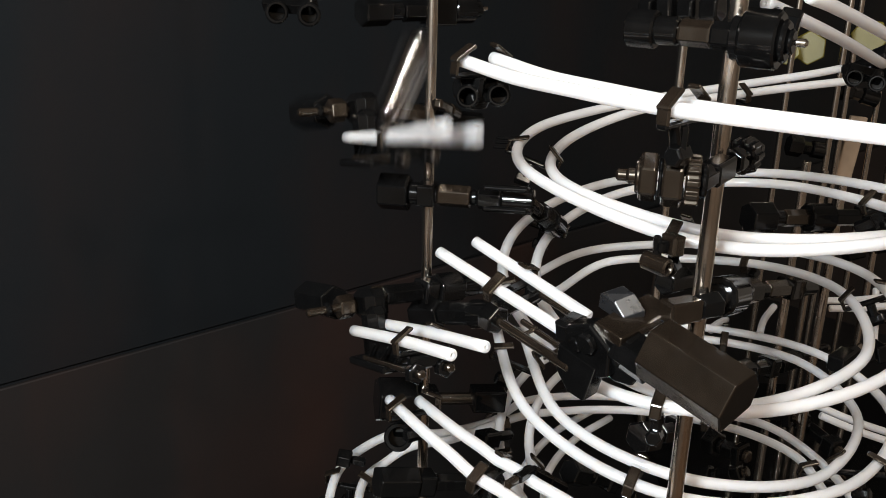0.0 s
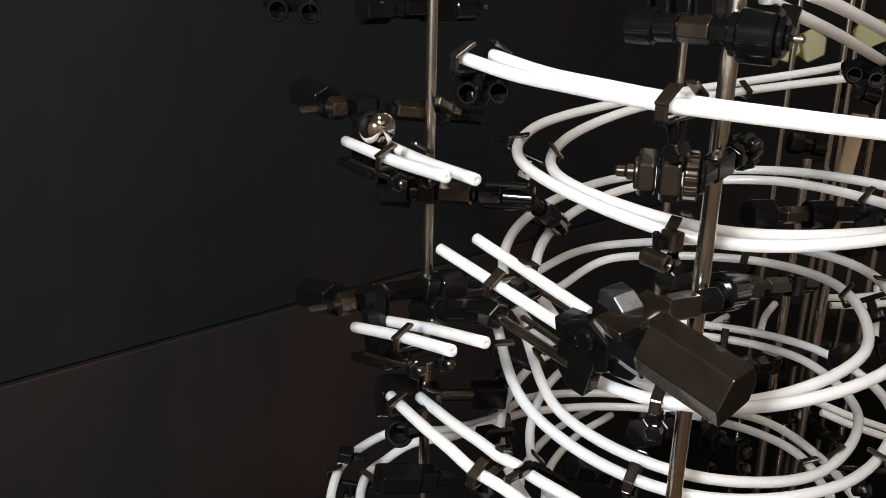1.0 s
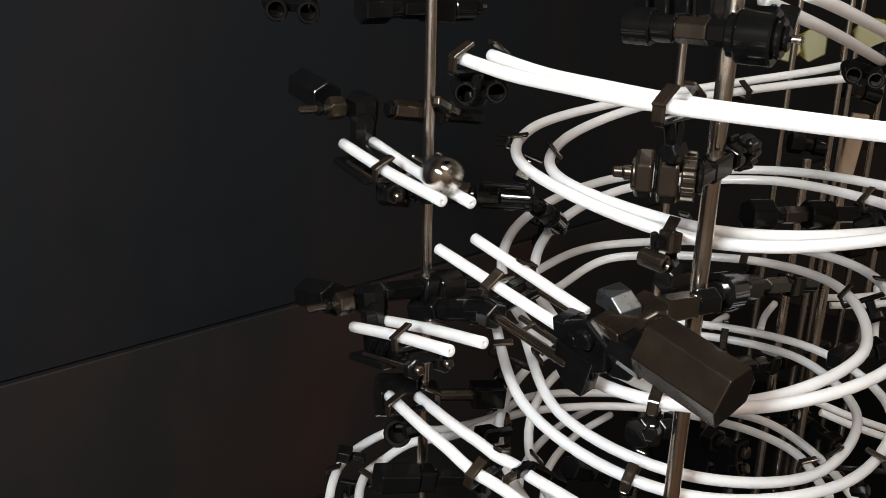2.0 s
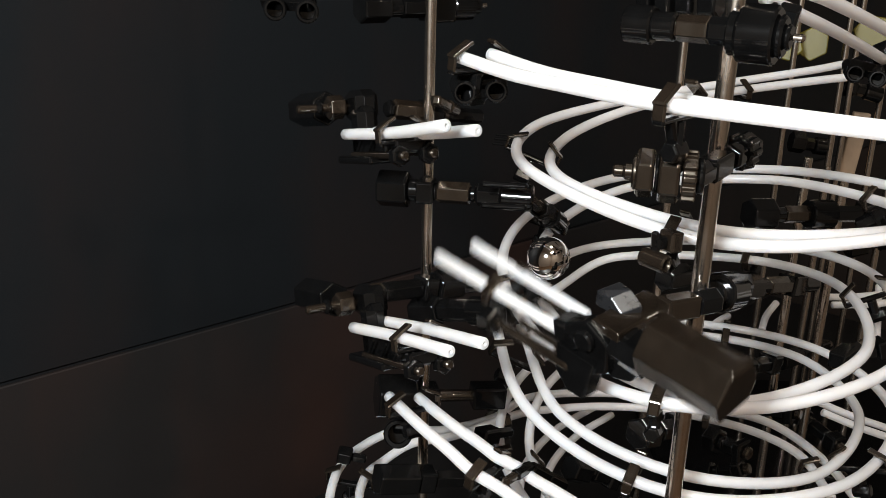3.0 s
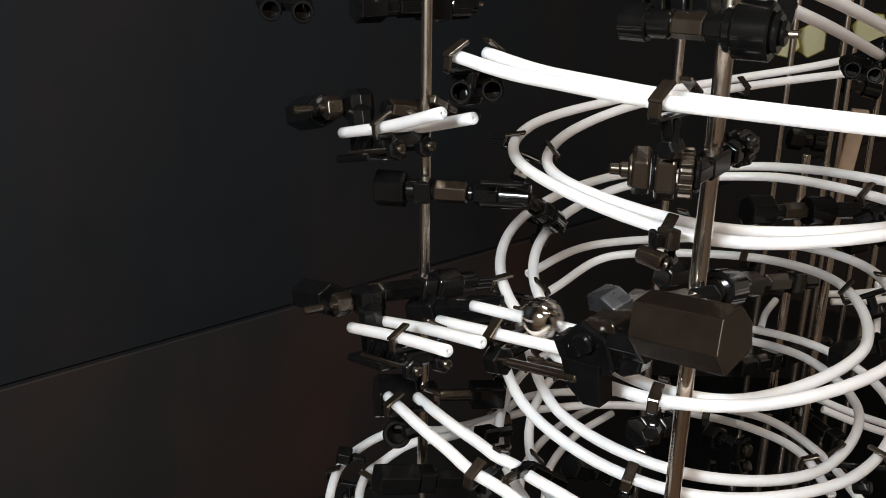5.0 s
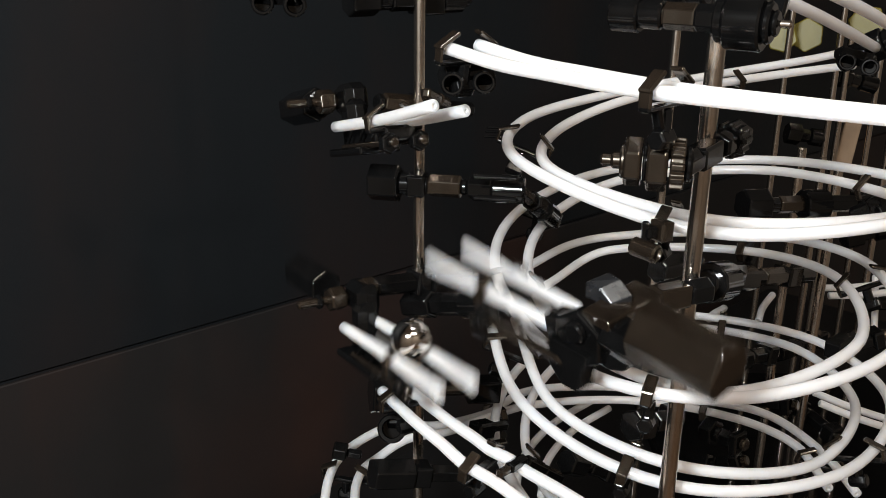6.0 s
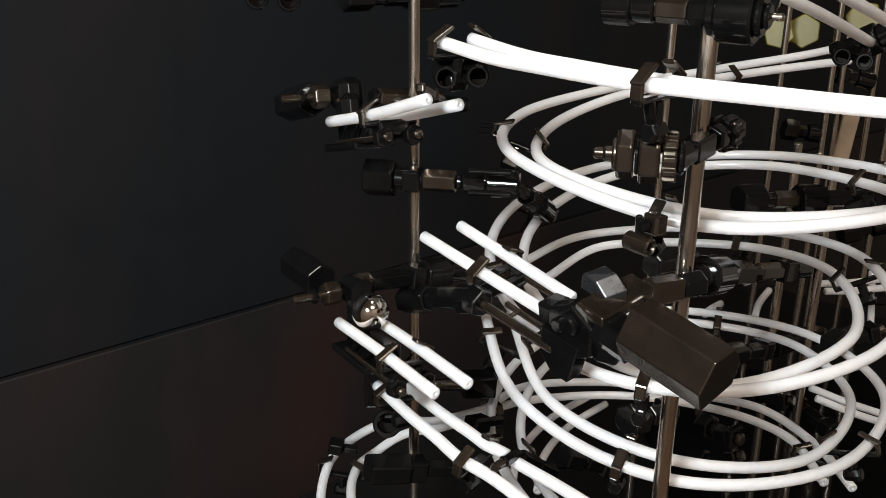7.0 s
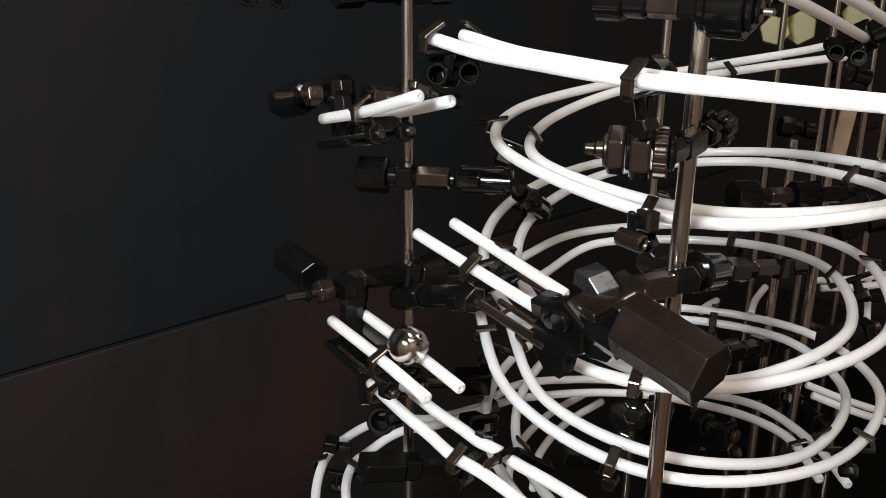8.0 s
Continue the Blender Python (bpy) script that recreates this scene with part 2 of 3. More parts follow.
SPIRAL_LOW = [
    (0.0323, 0.4338, 0.3249, 0.0046), (0.0470, 0.3665, 0.3080, 0.0016), (0.0982, 0.3315, 0.2974, -0.0003), (0.1709, 0.3602, 0.2854, 0.0022), (0.2222, 0.4380, 0.2797, 0.0022),
    (0.2098, 0.5165, 0.2775, 0.0010), (0.1311, 0.5427, 0.2769, 0.0007), (0.0607, 0.4942, 0.2692, 0.0010), (0.0395, 0.4053, 0.2634, 0.0023), (0.0800, 0.3210, 0.2569, 0.0014),
    (0.1619, 0.2878, 0.2516, 0.0010),
]
rail(SPIRAL_LOW, "spiral marble rail of two milky white plastic tubes, lower turns")
LONG = [
    (0.0032, 0.3268, 0.4623), (0.0196, 0.3081, 0.4596), (0.0348, 0.2913, 0.4589), (0.0577, 0.2632, 0.4588), (0.0863, 0.2436, 0.4587),
    (0.1088, 0.2274, 0.4591), (0.1330, 0.2190, 0.4588),
]
rail(LONG, "long marble rail of two milky white tubes above the swing", sides=(0.0, -0.0145), bank=((0, 0), (0.0001, -0.0018)), r=0.0022)
EXIT = [
    (-0.0210, 0.3703, 0.3123), (-0.0059, 0.3448, 0.3117), (0.0051, 0.3304, 0.3099), (0.0138, 0.3199, 0.3075), (0.0260, 0.3119, 0.3042),
    (0.0403, 0.3053, 0.2966), (0.0610, 0.2899, 0.2896),
]
rail(EXIT, "curved marble rail of two milky white tubes below the lower swing", sides=(0.0, -0.0145), bank=((0, 0), (-0.0038, 0.0047)))
rail([(0.1091, 0.3445, 0.4838), (0.1228, 0.3587, 0.4796), (0.1602, 0.4021, 0.4679), (0.2065, 0.4606, 0.4519)], "short sloping marble rail of two milky white tubes at the top", sides=(0.0, 0.0155), bank=((0, 0), (0.0031, 0.0048)))
LOW = [
    (0.2089, 0.4225, 0.2353, -0.0016), (0.2060, 0.4635, 0.2361, -0.0022), (0.1881, 0.4948, 0.2371, 0.0004), (0.1568, 0.5158, 0.2351, -0.0004), (0.1261, 0.5263, 0.2348, 0.0003),
    (0.0929, 0.5272, 0.2347, 0.0007), (0.0597, 0.5185, 0.2353, 0.0006), (0.0384, 0.5024, 0.2341, -0.0038), (0.0069, 0.4890, 0.2298, -0.0020), (-0.0166, 0.4776, 0.2331, 0.0005),
    (-0.0342, 0.4625, 0.2303, 0.0018), (-0.0438, 0.4407, 0.2305, 0.0005), (-0.0449, 0.4142, 0.2265, -0.0019), (-0.0361, 0.3801, 0.2253, -0.0010),
]
rail(LOW, "low curling marble rail of two milky white tubes")


rail([(0.2674, 0.6192, 0.2700), (0.2923, 0.6196, 0.2712), (0.3273, 0.6212, 0.2759)], "short marble rail of white tubes behind the spiral")
rail([(0.2482, 0.5605, 0.2186), (0.2735, 0.5576, 0.2096), (0.3031, 0.5548, 0.2011)], "short marble rail of white tubes behind the spiral")
rail([(0.2160, 0.5941, 0.2573), (0.2221, 0.6062, 0.2624), (0.2323, 0.6185, 0.2678)], "short stub of white tube behind the spiral", sides=(0.0,))
rail([(0.1769, 0.5757, 0.2653), (0.1834, 0.5861, 0.2652), (0.1960, 0.6060, 0.2616)], "short stub of white tube behind the spiral", sides=(0.0,))
rail([(0.3209, 0.6607, 0.2683), (0.3166, 0.6443, 0.2502), (0.3113, 0.6263, 0.2270)], "short steep white tube behind the spiral", sides=(0.0,))
rail([(0.1174, 0.5752, 0.2000), (0.0888, 0.5429, 0.2000), (0.0688, 0.5041, 0.2000), (0.0621, 0.4676, 0.2000)], "short marble rail of white tubes near the base", sides=(0.0, 0.0145))

# ---- clips and brackets ----
def frame_at(path, near):
    """The place on a path nearest to a point: place, direction along, across and up."""
    near = Vector(near)
    i = min(range(1, len(path) - 1), key=lambda k: (path[k].xyz - near).length)
    d = (path[i + 1].xyz - path[i - 1].xyz).normalized()
    a = Vector((d.y, -d.x, 0)).normalized()
    rise = path[i].w if len(path[i]) > 3 else 0.0
    a = (a * 0.0076 + Vector((0, 0, rise))).normalized()
    return Matrix((d, a, a.cross(d))).transposed().to_4x4(), path[i].xyz


def hook(bm, m, o, z, s, wide):
    """A flat plate leaning over a tube at (o, z) in the space of m, with a lip down its outer side s to the crossbar."""
    r3 = m.to_3x3().to_4x4()
    block(bm, m @ Vector((0, o + s * 0.0016, z + 0.0031)), (wide, 0.0098, 0.0015), r3 @ pose(0, 0, 0, -s * 30))
    block(bm, m @ Vector((0, o + s * 0.0047, z - 0.0015)), (wide * 0.94, 0.0013, 0.0056), r3)


def clip_parts(ob, m, offs, z, wide=0.0044):
    """A crossbar with a hook over each tube and a stem below, under ob. m: the clip's own space."""
    lo, hi = min(offs), max(offs)
    bm = bmesh.new()
    block(bm, m @ Vector((0, (lo + hi) / 2, z - 0.0043)), (wide * 0.85, hi - lo + 0.0106, 0.0020), m.to_3x3().to_4x4())
    part("crossbar", bm, M_BLACK, ob)
    for o in offs:
        s = -1 if o == lo else 1
        bm = bmesh.new()
        hook(bm, m, o, z, s, wide)
        part("hook", bm, M_BROWNBLACK, ob)


def rail_clip(path, near, offs=(-0.0076, 0.0076), stem=0.008, prongs=False, lift=0.0):
    """A black clip that holds the two tubes of a rail from below."""
    ob = thing("rail_clip", "small glossy black plastic clip holding the rail", "rail clip", "rail clips")
    m, p = frame_at(path, near)
    m = Matrix.Translation(p) @ m
    clip_parts(ob, m, offs, lift)
    mid = sum(offs) / 2
    bm = bmesh.new()
    prism(bm, m @ Vector((0, mid, -0.005)), m @ Vector((0, mid, -0.005 - stem)), 0.0022, 8)
    part("stem", bm, M_BLACK, ob)
    bm = bmesh.new()
    prism(bm, m @ Vector((0, mid - 0.004, -0.006 - stem)), m @ Vector((0, mid + 0.004, -0.006 - stem)), 0.0031, 6)
    part("nut", bm, M_BLACK, ob)
    if prongs:
        for k in (-0.0016, 0.0012, 0.0036):
            bm = bmesh.new()
            o = max(offs) + 0.003
            prism(bm, m @ Vector((k * 0.4, o, k - 0.001)), m @ Vector((k * 0.4 - 0.001, o + 0.0080, k - 0.0042)), 0.0007, 6)
            part("prong", bm, M_BLACK, ob)
    return ob


def bracket(p0, p1, rows, label="black plastic bracket with hexagonal nuts clamped to a steel rod", hint=(0, 0, 1)):
    """A bracket along p0-p1. Rows: start and end (fractions), radius, sides, part name, material."""
    ob = thing("rod_bracket", label, "bracket", "brackets on the rods")
    a, b = Vector(p0), Vector(p1)
    for s0, s1, r, n, name, mat in rows:
        bm = bmesh.new()
        q0, q1 = a.lerp(b, s0), a.lerp(b, s1)
        if n == 0:
            socket(bm, q0, q1, r, r * 0.62)
        elif n < 0:
            d, s, u = basis(q1 - q0, hint)
            ends = []
            for q, f in ((q0, 0.93), (q0.lerp(q1, 0.1), 1.0), (q0.lerp(q1, 0.9), 1.0), (q1, 0.93)):
                ends.append([bm.verts.new(q + (s * math.cos(w) + u * math.sin(w)) * r * f * (1.0 if k % 4 < 2 else 0.82))
                             for k in range(-n * 4) for w in (2 * math.pi * (k + (0.25 if k % 2 else -0.25)) / (-n * 4),)])
            for ra, rb in zip(ends, ends[1:]):
                for k in range(len(ra)):
                    bm.faces.new((ra[k - 1], ra[k], rb[k], rb[k - 1]))
            bm.faces.new(ends[0][::-1])
            bm.faces.new(ends[-1])
        elif n == 4:
            d, s, u = basis(q1 - q0, hint)
            block(bm, (q0 + q1) / 2, ((q1 - q0).length, r * 2, r * 2), Matrix((d, s, u)).transposed().to_4x4(), c=0.0007)
        else:
            prism(bm, q0, q1, r, n, 0.0007, turn=math.pi / 6 if n == 6 else 0, hint=hint)
        part(name, bm, mat, ob, smooth=n == 0 or n >= 12)
    return ob


K, S, KB = M_BLACK, M_STEEL, M_BROWNBLACK


def sockets(centres, toward, r, depth, bar=0.004):
    """Open sockets side by side under a common bar."""
    ob = thing("socket_connector", "black plastic connector with round open sockets", "connector", "socket connectors")
    cs = [Vector(c) for c in centres]
    for c in cs:
        d = (Vector(toward) - c).normalized()
        bm = bmesh.new()
        socket(bm, c - d * depth * 0.6, c + d * depth * 0.4, r, r * 0.64)
        part("socket", bm, K, ob, smooth=True)
    d = (Vector(toward) - cs[0]).normalized()
    ends = (cs[0], cs[-1]) if len(cs) > 1 else (cs[0], cs[0] + Vector((0.006, 0, 0)))
    up = Vector((0, 0, r * 0.75)) - d * depth * 0.35
    bm = bmesh.new()
    prism(bm, ends[0] + up - (ends[1] - ends[0]) * 0.35, ends[1] + up + (ends[1] - ends[0]) * 0.2, bar, 6, 0.0008)
    part("bar", bm, K, ob)
    return ob


# ---- swings ----
def swing(label, tubes, bow):
    """A tipping swing: two short tubes in a holder that turns about its axle (local y). Tubes: root and tip; bow: rise of their middle."""
    ob = thing("tipping_swing", label, "marble swing", "tipping swings")
    for root, tip in tubes:
        mid = (Vector(root) + Vector(tip)) / 2 + Vector((0, 0, bow))
        part("tube", tube(bmesh.new(), spline([root, mid, tip], 6), 0.0023), [M_TUBE, M_BORE], ob, smooth="all")
    return ob


def pc(ob, name, p0, p1, r, n, mat=None, smooth=None, turn=None):
    bm = bmesh.new()
    prism(bm, p0, p1, r, n, 0.0007, turn=(math.pi / 6 if n == 6 else 0) if turn is None else turn)
    part(name, bm, mat or K, ob, smooth=n >= 12 if smooth is None else smooth)


def bx(ob, name, centre, size, mat=None, turn=(0, 0, 0), c=0.0008):
    bm = bmesh.new()
    block(bm, centre, size, pose(0, 0, 0, *turn), c)
    part(name, bm, mat or K, ob)


def side_swing(label, tubes, bow, h, yc):
    ob = swing(label, tubes, bow)
    pc(ob, "axle", (0, -0.0225, 0), (0, 0.012, 0), 0.0019, 12, KB)
    pc(ob, "nut", (0, -0.014, 0), (0, -0.0115, 0), 0.0032, 12, K)
    pc(ob, "nut", (0, -0.0085, 0), (0, -0.001, 0), 0.0052, 6, KB)
    bx(ob, "housing", (0.004, 0.006, 0.0), (0.017, 0.011, 0.014), None, (0, 0, 0), 0.003)
    pc(ob, "counterweight", (-0.015, -0.002, 0), (-0.046, -0.002, 0), 0.0078, 6, K)
    bx(ob, "lever", (0.010, 0.004, -0.012), (0.012, 0.010, 0.024), None, (0, 0, 0), 0.003)
    bx(ob, "foot", (0.020, 0.002, -0.0225), (0.032, 0.019, 0.0035))
    bx(ob, "web", (0.022, 0.004, -0.0165), (0.032, 0.010, 0.010))
    for y in (-0.0045, 0.0085):
        pc(ob, "pin", (0.014, y, -0.0205), (0.057, y, -0.0205), 0.0013, 12, KB)
        pc(ob, "nut", (0.0545, y, -0.0205), (0.059, y, -0.0205), 0.0043, 6, K)
        pc(ob, "bolt_tip", (0.059, y, -0.0205), (0.0625, y, -0.0205), 0.0019, 12, KB)
        for x0 in (0.018, 0.029, 0.040):
            pc(ob, "strut", (x0, y, -0.020), (x0 + 0.007, y, -0.013), 0.0006, 6, K)
    clip_parts(ob, pose(0.055, yc, 0), (-0.0066, 0.0066), h)
    bx(ob, "clip_block", (0.055, 0.001, -0.017), (0.005, 0.014, 0.006))
    return ob


swing_a = side_swing("tipping swing with two white tubes on a black arm, upper", (((0.0150, -0.0078, -0.0116), (0.0985, -0.0068, -0.0094)), ((0.0159, 0.0060, -0.0116), (0.0975, 0.0064, -0.0120))), -0.0010, -0.0112, -0.0007)
swing_c = side_swing("tipping swing with two white tubes on a black arm, lower", (((0.0118, -0.0072, -0.0086), (0.0890, -0.0068, -0.0086)), ((0.0085, 0.0077, -0.0086), (0.0885, 0.0079, -0.0086))), 0.0007, -0.0085, 0.0004)


def extruded(ob, name, outline, axis, lo, hi, mat):
    """A closed outline drawn out along x (outline in y, z) or along y (outline in x, z)."""
    bm = bmesh.new()
    ends = [[bm.verts.new((v, p, q) if axis == "x" else (p, v, q)) for p, q in outline] for v in (lo, hi)]
    n = len(outline)
    for k in range(n):
        bm.faces.new((ends[0][k], ends[0][(k + 1) % n], ends[1][(k + 1) % n], ends[1][k]))
    bm.faces.new(ends[0][::-1])
    bm.faces.new(ends[1])
    bmesh.ops.recalc_face_normals(bm, faces=bm.faces[:])
    return part(name, bm, mat, ob)


def solid(ob, name, corners, mat):
    """A solid with flat faces round the given corners."""
    bm = bmesh.new()
    vs = [bm.verts.new(c) for c in corners]
    bmesh.ops.convex_hull(bm, input=vs)
    bmesh.ops.dissolve_limit(bm, angle_limit=0.03, verts=bm.verts[:], edges=bm.edges[:])
    bmesh.ops.recalc_face_normals(bm, faces=bm.faces[:])
    return part(name, bm, mat, ob)


def cup_swing():
    ob = swing("tipping swing with two white tubes, black cup and counterweight", (((0.0215, -0.0014, -0.0127), (0.0888, 0.0019, -0.0127)), ((0.0228, -0.0152, -0.0127), (0.0858, -0.0149, -0.0127))), 0.0)
    extruded(ob, "counterweight", ((0.0068, 0.0174), (-0.0030, 0.0176), (-0.0077, 0.0100), (-0.0060, 0.0020), (0.0090, -0.0005), (0.0120, 0.0075)), "x", -0.0500, -0.0175, KB)
    extruded(ob, "neck", ((0.0050, 0.0035), (-0.0050, 0.0040), (-0.0070, 0.0), (-0.0030, -0.0060), (0.0050, -0.0060), (0.0080, -0.0010)), "x", -0.0180, -0.0040, K)
    extruded(ob, "yoke", ((-0.0070, 0.0022), (-0.0070, 0.0056), (-0.0062, 0.0062), (0.0042, 0.0062), (0.0050, 0.0056), (0.0050, 0.0022)), "y", -0.0220, 0.0055, KB)
    solid(ob, "cup_wall", ((0.0, -0.0036, 0.0062), (-0.0038, -0.0102, 0.0086), (0.0018, -0.0104, 0.0123), (0.0053, -0.0039, 0.0098), (0.0114, -0.0038, 0.0100), (0.0085, -0.0120, 0.0115),
                           (0.0, -0.0036, 0.0040), (-0.0038, -0.0102, 0.0040), (0.0085, -0.0120, 0.0040), (0.0114, -0.0038, 0.0040)), M_SATIN)
    bx(ob, "cup_wall", (0.0185, -0.0005, -0.0082), (0.0080, 0.0105, 0.0085), K, (0, 14, 0), 0.001)
    pc(ob, "disc", (0.005, 0.001, -0.006), (0.005, 0.0075, -0.006), 0.0112, 6, K, turn=0.45)
    pc(ob, "boss", (0.004, 0.0075, -0.001), (0.004, 0.0105, -0.0012), 0.0040, 12, K)
    pc(ob, "boss", (0.009, 0.0070, -0.005), (0.009, 0.0095, -0.005), 0.0028, 12, K)
    pc(ob, "disc", (-0.005, -0.005, -0.005), (-0.005, 0.003, -0.005), 0.0100, 8, K)
    extruded(ob, "lever", ((0.0015, -0.0255), (0.0090, -0.0262), (0.0155, -0.0200), (0.0160, -0.0090), (-0.0010, -0.0090)), "y", 0.0015, 0.0090, K)
    pc(ob, "pin", (0.0100, 0.0080, -0.0166), (0.0465, 0.0080, -0.0186), 0.0019, 16, KB)
    pc(ob, "pin", (0.0120, -0.0020, -0.0205), (0.0440, -0.0020, -0.0215), 0.0012, 16, KB)
    pc(ob, "pin", (0.012, -0.018, -0.018), (0.052, -0.018, -0.0195), 0.0018, 16, KB)
    for x in (0.022, 0.036):
        bx(ob, "cross_rib", (x, 0.003, -0.0200), (0.0016, 0.011, 0.0024), KB)
    pc(ob, "nut", (0.046, 0.0080, -0.0186), (0.053, 0.0080, -0.0190), 0.0058, 6, K)
    pc(ob, "nut", (0.050, -0.018, -0.0195), (0.055, -0.018, -0.0195), 0.0050, 6, K)
    pc(ob, "crossbolt", (0.051, -0.018, -0.020), (0.051, 0.008, -0.020), 0.0024, 8, K)
    clip_parts(ob, pose(0.0565, -0.0074, 0), (-0.0076, 0.0076), -0.0127, 0.0050)
    return ob


swing_b = cup_swing()


def steel_ball():
    bm = bmesh.new()
    bmesh.ops.create_uvsphere(bm, u_segments=48, v_segments=32, radius=0.0078)
    ob = new("steel_ball", mesh_of("steel_ball", bm, M_CHROME, True))
    return tagged(ob, "polished chrome steel ball rolling on the rails", "steel ball")


ball = steel_ball()



# ---- clips along the rails ----
UP, LOWER, LONGP, EXITP, LOWP = (spline([(*q, 0.0)[:4] for q in p], 10) for p in (SPIRAL_UP, SPIRAL_LOW, LONG, EXIT, LOW))
for near, pr in (((0.1714, 0.5533, 0.4229), False), ((0.0369, 0.4234, 0.4116), True), ((0.0734, 0.3145, 0.4097), False), ((0.0548, 0.4716, 0.3657), False), ((0.2044, 0.4467, 0.3861), False),
                 ((0.0328, 0.3873, 0.3653), True), ((0.0751, 0.2984, 0.3503), False), ((0.1635, 0.5040, 0.3362), False), ((0.2129, 0.4363, 0.3218), False)):
    rail_clip(UP, near, prongs=pr)
for near in ((0.0317, 0.4044, 0.3207), (0.0802, 0.3341, 0.2986), (0.1876, 0.3816, 0.2830), (0.1701, 0.5366, 0.2747), (0.0388, 0.4077, 0.2661)):
    rail_clip(LOWER, near)
for near in ((0.0598, 0.2621, 0.4589), (0.0016, 0.3269, 0.4608)):
    rail_clip(LONGP, near, offs=(-0.0145, 0.0), lift=0.0)
for near in ((-0.0179, 0.3619, 0.3120), (0.0171, 0.3199, 0.3030)):
    rail_clip(EXITP, near, offs=(-0.0145, 0.0))
for near in ((0.1616, 0.5120, 0.2350), (0.2051, 0.4512, 0.2350), (0.0349, 0.5014, 0.2350), (-0.0401, 0.4364, 0.2350)):
    rail_clip(LOWP, near)

# ---- brackets on the rods ----
bracket((-0.0387, 0.4163, 0.4706), (0.0169, 0.4585, 0.4710), [(0, .2, .0064, 6, "knob", K), (.2, .3, .0042, 12, "collar", K), (.3, .5, .0048, 6, "arm", K), (.5, .68, .0066, 4, "clamp", K),
        (.68, .86, .0066, 12, "nut", K), (.86, .93, .0040, 12, "collar", K), (.93, 1, .0011, 12, "pin", S)])
sockets([(-0.0707, 0.3953, 0.4706), (-0.0569, 0.3900, 0.4705)], (0, 0, 0.5), 0.0047, 0.013)
bracket((0.0576, 0.3192, 0.4757), (0.1056, 0.2897, 0.4752), [(0, .17, .0062, 0, "socket", K), (.12, .30, .0046, 12, "collar", K), (.30, .50, .0043, 6, "nut", KB), (.48, .61, .0044, 6, "clamp", K),
        (.60, .66, .0072, 12, "collar", K), (.66, .86, .0092, 12, "drum", K), (.86, .90, .0066, 12, "collar", K), (.90, .93, .0040, 12, "collar", K), (.93, 1, .0013, 12, "pin", S)])
bracket((0.0718, 0.3716, 0.4787), (0.0960, 0.3512, 0.4808), [(0, .18, .0050, 6, "nut", K), (.25, .45, .0055, 4, "clasp", K), (.5, .7, .0050, 6, "nut", K), (.78, 1, .0055, 6, "knob", K)])
bracket((0.1091, 0.3506, 0.4789), (0.1224, 0.3447, 0.4768), [(0, .5, .0045, 4, "clasp", K), (.5, 1, .0050, 6, "nut", K)])
# the large hub under the long rail
bracket((0.0500, 0.2788, 0.4359), (0.0759, 0.2726, 0.4361), [(0, .14, .0019, 12, "shaft", KB), (.12, .24, .0026, 12, "shaft", KB), (.22, .28, .0054, 12, "washer", KB), (.26, .46, .0074, 6, "nut", KB), (.47, .51, .0060, 12, "washer", K), (.51, .74, .0086, 6, "nut", KB),
        (.76, .92, .0078, -11, "gear", KB), (.92, 1, .0055, 12, "collar", K)])
bracket((0.0755, 0.2850, 0.4323), (0.1054, 0.3259, 0.4353), [(0, .24, .0040, 6, "arm", K), (.22, .52, .0038, 4, "clamp", K), (.6, .74, .0046, 6, "nut", K), (.76, .9, .0064, -9, "gear", K), (.9, 1, .0050, 6, "nut", K)])
bracket((0.0673, 0.2722, 0.4382), (0.0614, 0.2619, 0.4551), [(0, .3, .0026, 6, "nut", K), (.3, 1, .0018, 4, "post", K)])
bracket((0.0999, 0.3219, 0.4390), (0.1022, 0.3185, 0.4285), [(0, .2, .0030, 4, "hook", K), (.2, .7, .0016, 4, "stem", K), (.7, 1, .0036, 6, "nut", K)])
bracket((0.0733, 0.3152, 0.4023), (0.0823, 0.3204, 0.4020), [(0, .45, .0022, 4, "stem", K), (.45, 1, .0038, 4, "clasp", KB)])
bracket((0.0702, 0.3186, 0.3966), (0.0774, 0.3110, 0.3957), [(0, 1, .0034, 0, "socket", KB)])
bracket((0.0736, 0.3165, 0.4060), (0.0742, 0.3164, 0.3962), [(0, 1, .0016, 6, "stem", K)])
# arm on the rod below the upper swing
bracket((-0.0290, 0.4123, 0.3937), (0.0385, 0.3989, 0.3945), [(0, .20, .0082, 6, "knob", K), (.20, .27, .0050, 12, "collar", K), (.25, .37, .0050, 4, "clamp", K), (.37, .385, .0040, 12, "collar", K),
        (.385, .60, .0050, 6, "arm", KB), (.60, .64, .0036, 12, "collar", K), (.64, .80, .0050, 6, "fork", K), (.80, 1, .0060, 12, "joint", K)])
for dz in (-0.0046, 0.0046):
    a, b = Vector((0.0156, 0.3876, 0.3985)), Vector((0.0346, 0.3826, 0.3993))
    bracket(a + Vector((0, 0, dz)), b + Vector((0, 0, dz)), [(0, 1, .0013, 4, "fork_arm", K)], "slim black plastic fork arm of a rail joint")
bracket((0.0359, 0.3971, 0.3954), (0.0566, 0.4611, 0.3659), [(0, .4, .0030, 6, "arm", K), (.4, .7, .0050, 6, "nut", K), (.7, 1, .0062, 12, "knob", K)])
